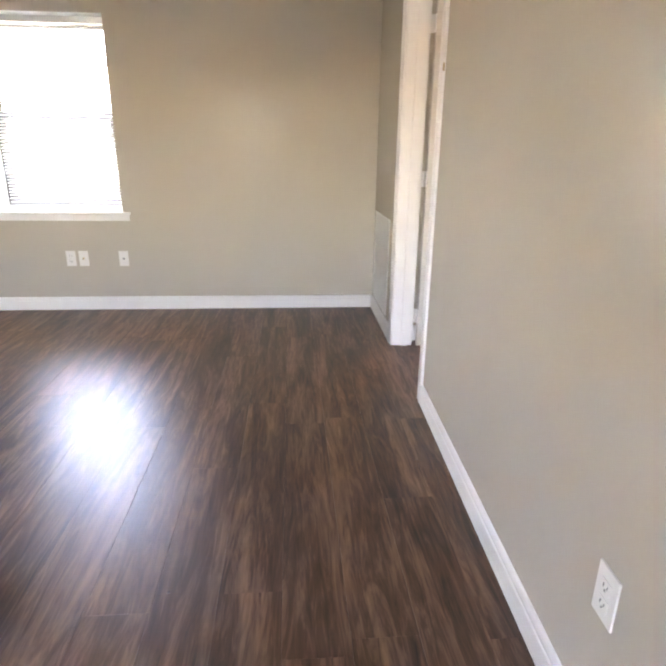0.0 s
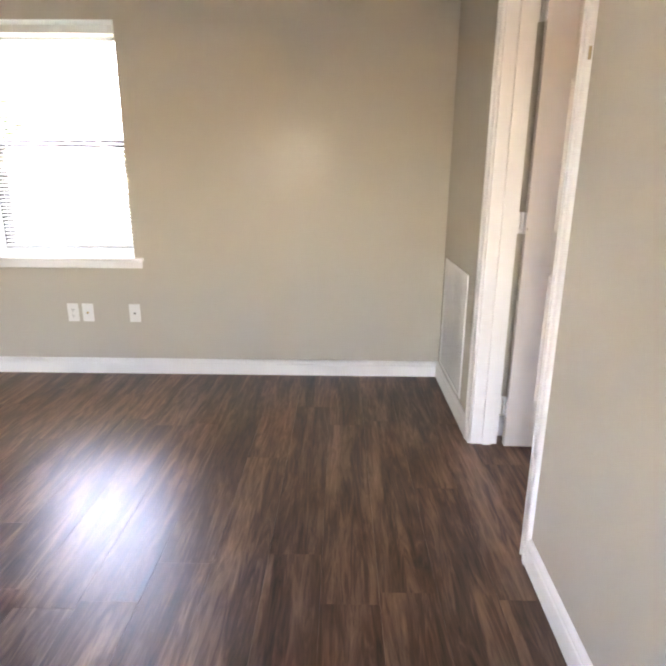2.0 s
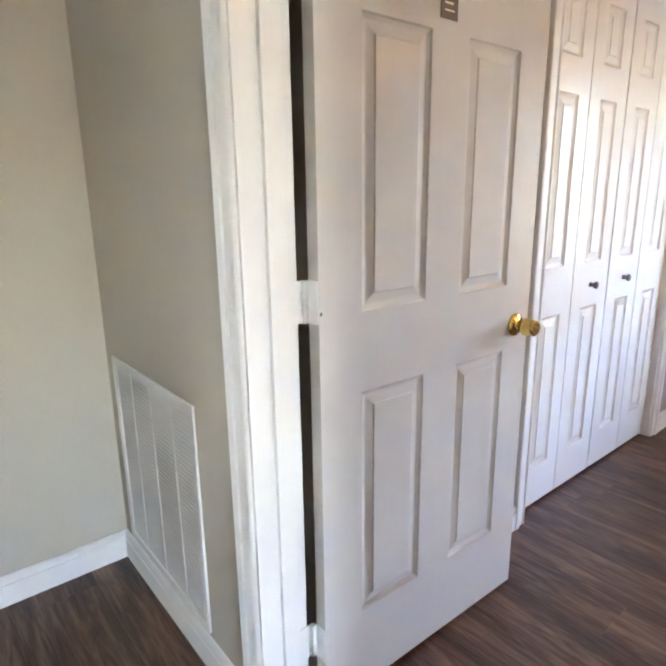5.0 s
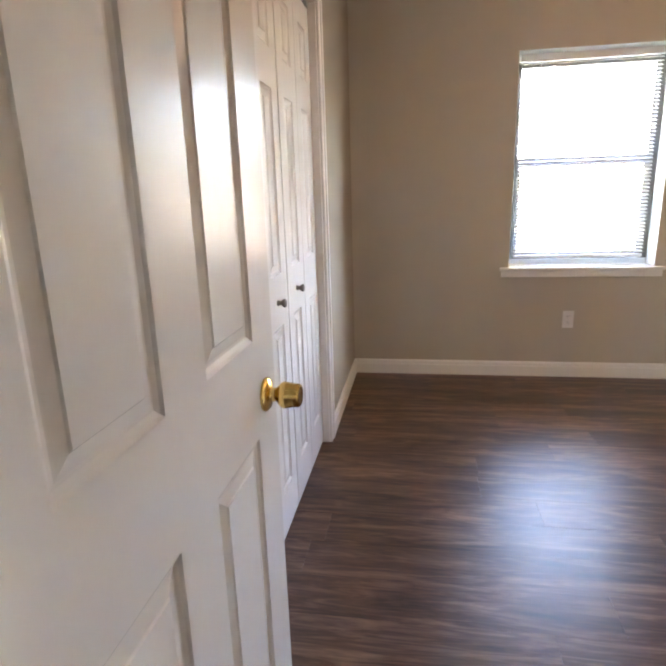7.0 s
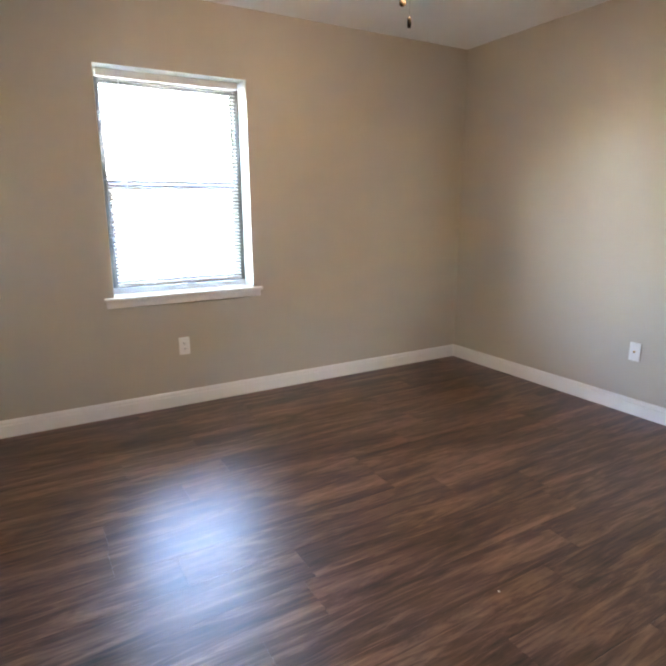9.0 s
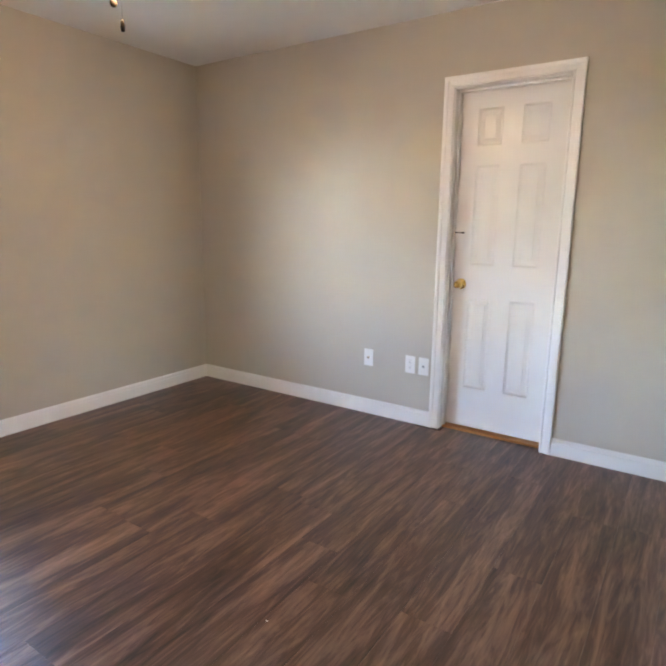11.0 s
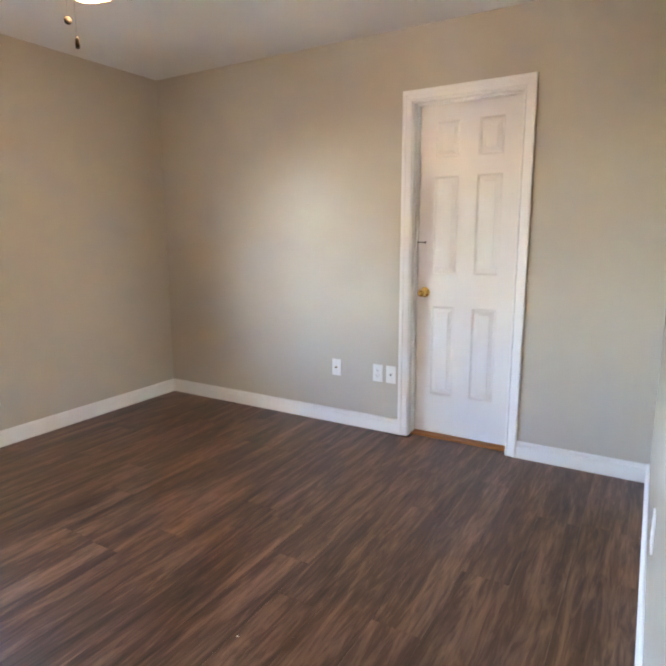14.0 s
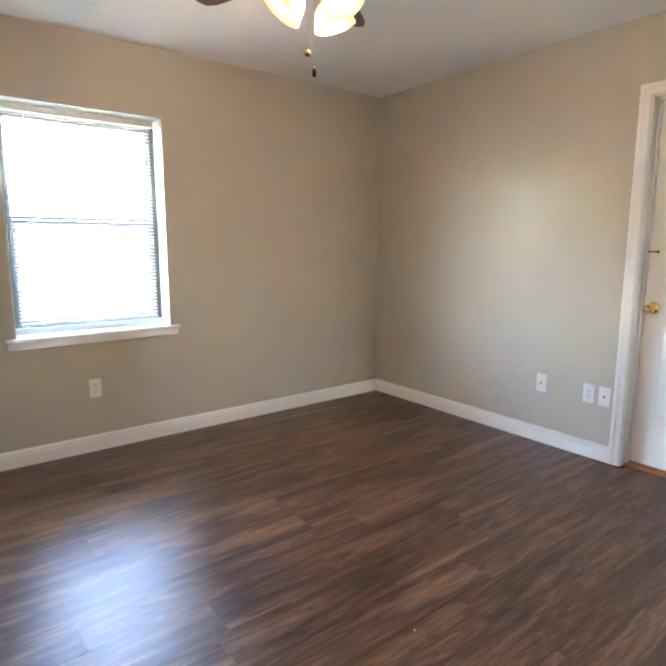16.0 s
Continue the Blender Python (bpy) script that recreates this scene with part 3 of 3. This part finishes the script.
# ---- ceiling fan ----
def ceiling_fan(x, y):
    root = empty("ceiling_fan", pose(x, y, CEIL))
    lathe("canopy", BRONZE, [(0, 0), (0.075, 0), (0.075, -0.02), (0.05, -0.045), (0.03, -0.05), (0.03, -0.07), (0, -0.07)], root)
    lathe("motor", BRONZE, [(0, -0.06), (0.06, -0.06), (0.105, -0.08), (0.125, -0.11), (0.125, -0.16), (0.10, -0.185), (0.07, -0.195), (0.07, -0.215),
                            (0.055, -0.245), (0.03, -0.255), (0, -0.255)], root)
    for k in range(5):
        turn = pose(0, 0, 0, 0, 0, 21 + 72 * k)
        bm = bmesh.new()
        outline = [(0.17, 0.045), (0.30, 0.056), (0.45, 0.064), (0.56, 0.066), (0.605, 0.052), (0.62, 0.02)]
        pts = outline + [(px, -py) for px, py in reversed(outline)]
        lo = [bm.verts.new((px, py, -0.004)) for px, py in pts]
        hi = [bm.verts.new((px, py, 0.004)) for px, py in pts]
        bm.faces.new(lo[::-1])
        bm.faces.new(hi)
        for q in range(len(pts)):
            bm.faces.new((lo[q], lo[(q + 1) % len(pts)], hi[(q + 1) % len(pts)], hi[q]))
        finish("blade", bm, BLADE, root, at=turn @ pose(0, 0, -0.162, 11))
        boxes("blade_iron", BRONZE, [(0.09, -0.014, -0.151, 0.20, 0.014, -0.145), (0.17, -0.035, -0.155, 0.23, 0.035, -0.149)], root, 0.002, at=turn)
    facing = math.degrees(math.atan2(-1.43 - y, 0.14 - x))
    for k in range(3):
        turn = pose(0, 0, 0, 0, 0, facing + 36 + 120 * k) @ pose(0.066, 0, -0.240, 0, -38) @ Matrix.Scale(0.95, 4)
        arm = lathe("arm", BRONZE, [(0, 0.03), (0.016, 0.03), (0.016, -0.01), (0.026, -0.02), (0.026, -0.045), (0, -0.045)], root, 16, at=turn)
        prof = [(0.026, -0.035), (0.050, -0.046), (0.066, -0.066), (0.075, -0.092), (0.081, -0.116), (0.087, -0.134),
                (0.084, -0.135), (0.078, -0.116), (0.072, -0.092), (0.063, -0.067), (0.047, -0.049), (0.024, -0.038)]
        lathe("shade", SHADE, prof, root, 32, at=turn)
        lathe("bulb", BULB, [(0, -0.045), (0.013, -0.05), (0.016, -0.07), (0.027, -0.095), (0.029, -0.112), (0.022, -0.130), (0, -0.138)], root, 18, at=turn)
    for nm, dx, dy, z, ball in (("pull_chain", 0.068, 0.006, -0.462, True), ("pull_chain", -0.005, 0.03, -0.550, False)):
        bm = bmesh.new()
        bmesh.ops.create_cone(bm, cap_ends=True, segments=6, radius1=0.0003, radius2=0.0003, depth=-z - 0.25, matrix=Matrix.Translation((dx, dy, (z - 0.25) / 2)))
        c = finish(nm, bm, BRONZE, root)
        if ball:
            bm = bmesh.new()
            bmesh.ops.create_uvsphere(bm, u_segments=16, v_segments=10, radius=0.0125, matrix=Matrix.Translation((dx, dy, z)))
            finish("ball", bm, BRONZE, c, smooth=True)
        else:
            lathe("fob", BRONZE, [(0, 0.018), (0.004, 0.018), (0.006, 0.010), (0.0075, -0.004), (0.006, -0.016), (0, -0.018)], c, 14, at=pose(dx, dy, z))
    return tagged(root, "ceiling fan with dark reddish blades and lit frosted glass shades", "ceiling fan")


FAN = (1.86, -2.69)
ceiling_fan(*FAN)
lamp = new("fan_lamp", bpy.data.lights.new("fan_lamp", "POINT"))
lamp.data.energy, lamp.data.color, lamp.data.shadow_soft_size = LAMP_WATTS, LAMP_COLOUR, 0.04
lamp.location = (*FAN, 2.04)

speck = boxes("paint_chip", PLATE, [(1.2575, -2.6405, 0.0, 1.2645, -2.6355, 0.0015)], bevel=0.0005)
crumb = boxes("crumb", DARK, [(-1.006, -2.941, 0.0, -0.999, -2.934, 0.003)], bevel=0.001)
tagged(crumb, "tiny dark crumb lying on the plank floor", "crumb")
tagged(speck, "tiny white paint chip lying on the plank floor", "paint chip")


# ---- outside ----
ground = structure(boxes("ground", GRASS, [(-400, -400, -0.75, 400, 400, -0.35)]), "dry mown lawn round the house", "ground")


def house(m, w, d, h):
    root = empty("house", m)
    boxes("wall", BRICK, [(-w / 2, 0, 0, w / 2, d, h)], root)
    bm = bmesh.new()
    o = 0.5
    v = [bm.verts.new(p) for p in ((-w / 2 - o, -o, h), (w / 2 + o, -o, h), (w / 2 + o, d + o, h), (-w / 2 - o, d + o, h), (-w / 2 + 2, d / 2, h + 2.2), (w / 2 - 2, d / 2, h + 2.2))]
    for f in ((0, 1, 5, 4), (1, 2, 5), (2, 3, 4, 5), (3, 0, 4), (3, 2, 1, 0)):
        bm.faces.new([v[i] for i in f])
    finish("roof", bm, ROOFING, root)
    for x in (-w / 4, w / 4):
        fr = boxes("window", VINYL, [(x - 0.6, -0.06, 0.9, x - 0.53, 0, 2.1), (x + 0.53, -0.06, 0.9, x + 0.6, 0, 2.1), (x - 0.53, -0.06, 2.03, x + 0.53, 0, 2.1),
                                     (x - 0.53, -0.06, 0.9, x + 0.53, 0, 0.97), (x - 0.53, -0.06, 1.47, x + 0.53, 0, 1.53)], root)
        boxes("pane", DARK, [(x - 0.53, -0.02, 0.97, x + 0.53, -0.005, 2.03)], fr)
    return tagged(root, "single-storey pale sided house across the lawn", "house", "neighbouring houses")


house(pose(-4, 19, -0.35), 13, 8, 2.9)
house(pose(24, -6, -0.35, 0, 0, -90), 12, 8, 2.9)


def tree(x, y, h, seed):
    rnd = random.Random(seed)
    root = empty("tree", pose(x, y, -0.35))
    bm = bmesh.new()

    def limb(a, b, r0, r1):
        d = b - a
        q = d.to_track_quat("Z", "Y").to_matrix().to_4x4()
        bmesh.ops.create_cone(bm, cap_ends=True, segments=8, radius1=r0, radius2=r1, depth=d.length, matrix=Matrix.Translation((a + b) / 2) @ q)

    fork = Vector((0, 0, h * 0.38))
    limb(Vector((0, 0, -0.1)), fork, 0.22, 0.15)
    tips = []
    for k in range(7):
        ang = 2 * math.pi * k / 7 + rnd.uniform(-0.3, 0.3)
        out = h * rnd.uniform(0.16, 0.30)
        mid = fork + Vector((math.cos(ang) * out * 0.5, math.sin(ang) * out * 0.5, h * rnd.uniform(0.12, 0.2)))
        tip = mid + Vector((math.cos(ang) * out * 0.6, math.sin(ang) * out * 0.6, h * rnd.uniform(0.12, 0.3)))
        limb(fork, mid, 0.10, 0.06)
        limb(mid, tip, 0.06, 0.02)
        tips += [mid, tip, (mid + tip) / 2]
    finish("trunk", bm, BARK, root)
    bm = bmesh.new()
    for t in tips:
        for _ in range(110):
            c = t + Vector([rnd.gauss(0, h * 0.075) for _ in range(3)])
            u = Vector([rnd.uniform(-1, 1) for _ in range(3)]).normalized()
            w = u.orthogonal().normalized()
            s = rnd.uniform(0.10, 0.2)
            bm.faces.new([bm.verts.new(c + u * s), bm.verts.new(c + w * s * 0.5), bm.verts.new(c - u * s), bm.verts.new(c - w * s * 0.5)])
    tagged(finish("foliage", bm, LEAF, root), kind="stuff")
    return tagged(root, "leafy green tree standing on the lawn", "tree", "trees outside")


for k, (x, y, h) in enumerate(((-17, 24, 6.5), (1.5, 16, 7.0), (20, 4.5, 7.0), (27, -17, 6.0), (15, 8, 6.5))):
    tree(x, y, h, k + 3)

# ---- floor planks ----
PW, PL, GAP = 0.180, 1.220, 0.0003


def plank_mesh(w, length):
    bm = bmesh.new()
    box(bm, 0, 0, -0.004, w - GAP, length - GAP, 0.0)
    top = [e for e in bm.edges if all(abs(v.co.z) < 1e-6 for v in e.verts)]
    bmesh.ops.bevel(bm, geom=top, offset=0.0003, segments=1, affect="EDGES")
    bmesh.ops.recalc_face_normals(bm, faces=list(bm.faces))
    me = bpy.data.meshes.new("plank")
    bm.to_mesh(me)
    bm.free()
    me.materials.append(PLANK)
    return me


shared = {}


def lay(x0, x1, y0, y1, seed):
    rnd = random.Random(seed)
    x = x0
    while x < x1 - 0.01:
        w = min(PW, x1 - x)
        y = y0 - rnd.choice((0.0, 0.2, 0.4, 0.6, 0.8, 1.0)) + rnd.uniform(0, 0.1)
        while y < y1 - 0.01:
            a, b = max(y, y0), min(y + PL, y1)
            if b - a > 0.02:
                key = (round(w, 3), round(b - a, 3))
                if key not in shared:
                    shared[key] = plank_mesh(w, b - a)
                p = new("plank", shared[key])
                p.matrix_basis = pose(x, a, 0, rnd.uniform(-0.03, 0.03), rnd.uniform(-0.12, 0.12))
                p.parent = floor
            y += PL
        x += PW


lay(WX + 0.02, 0.02, SY, NY, 5)
lay(0.02, EX, DY - 0.045, CY + 0.12, 8)
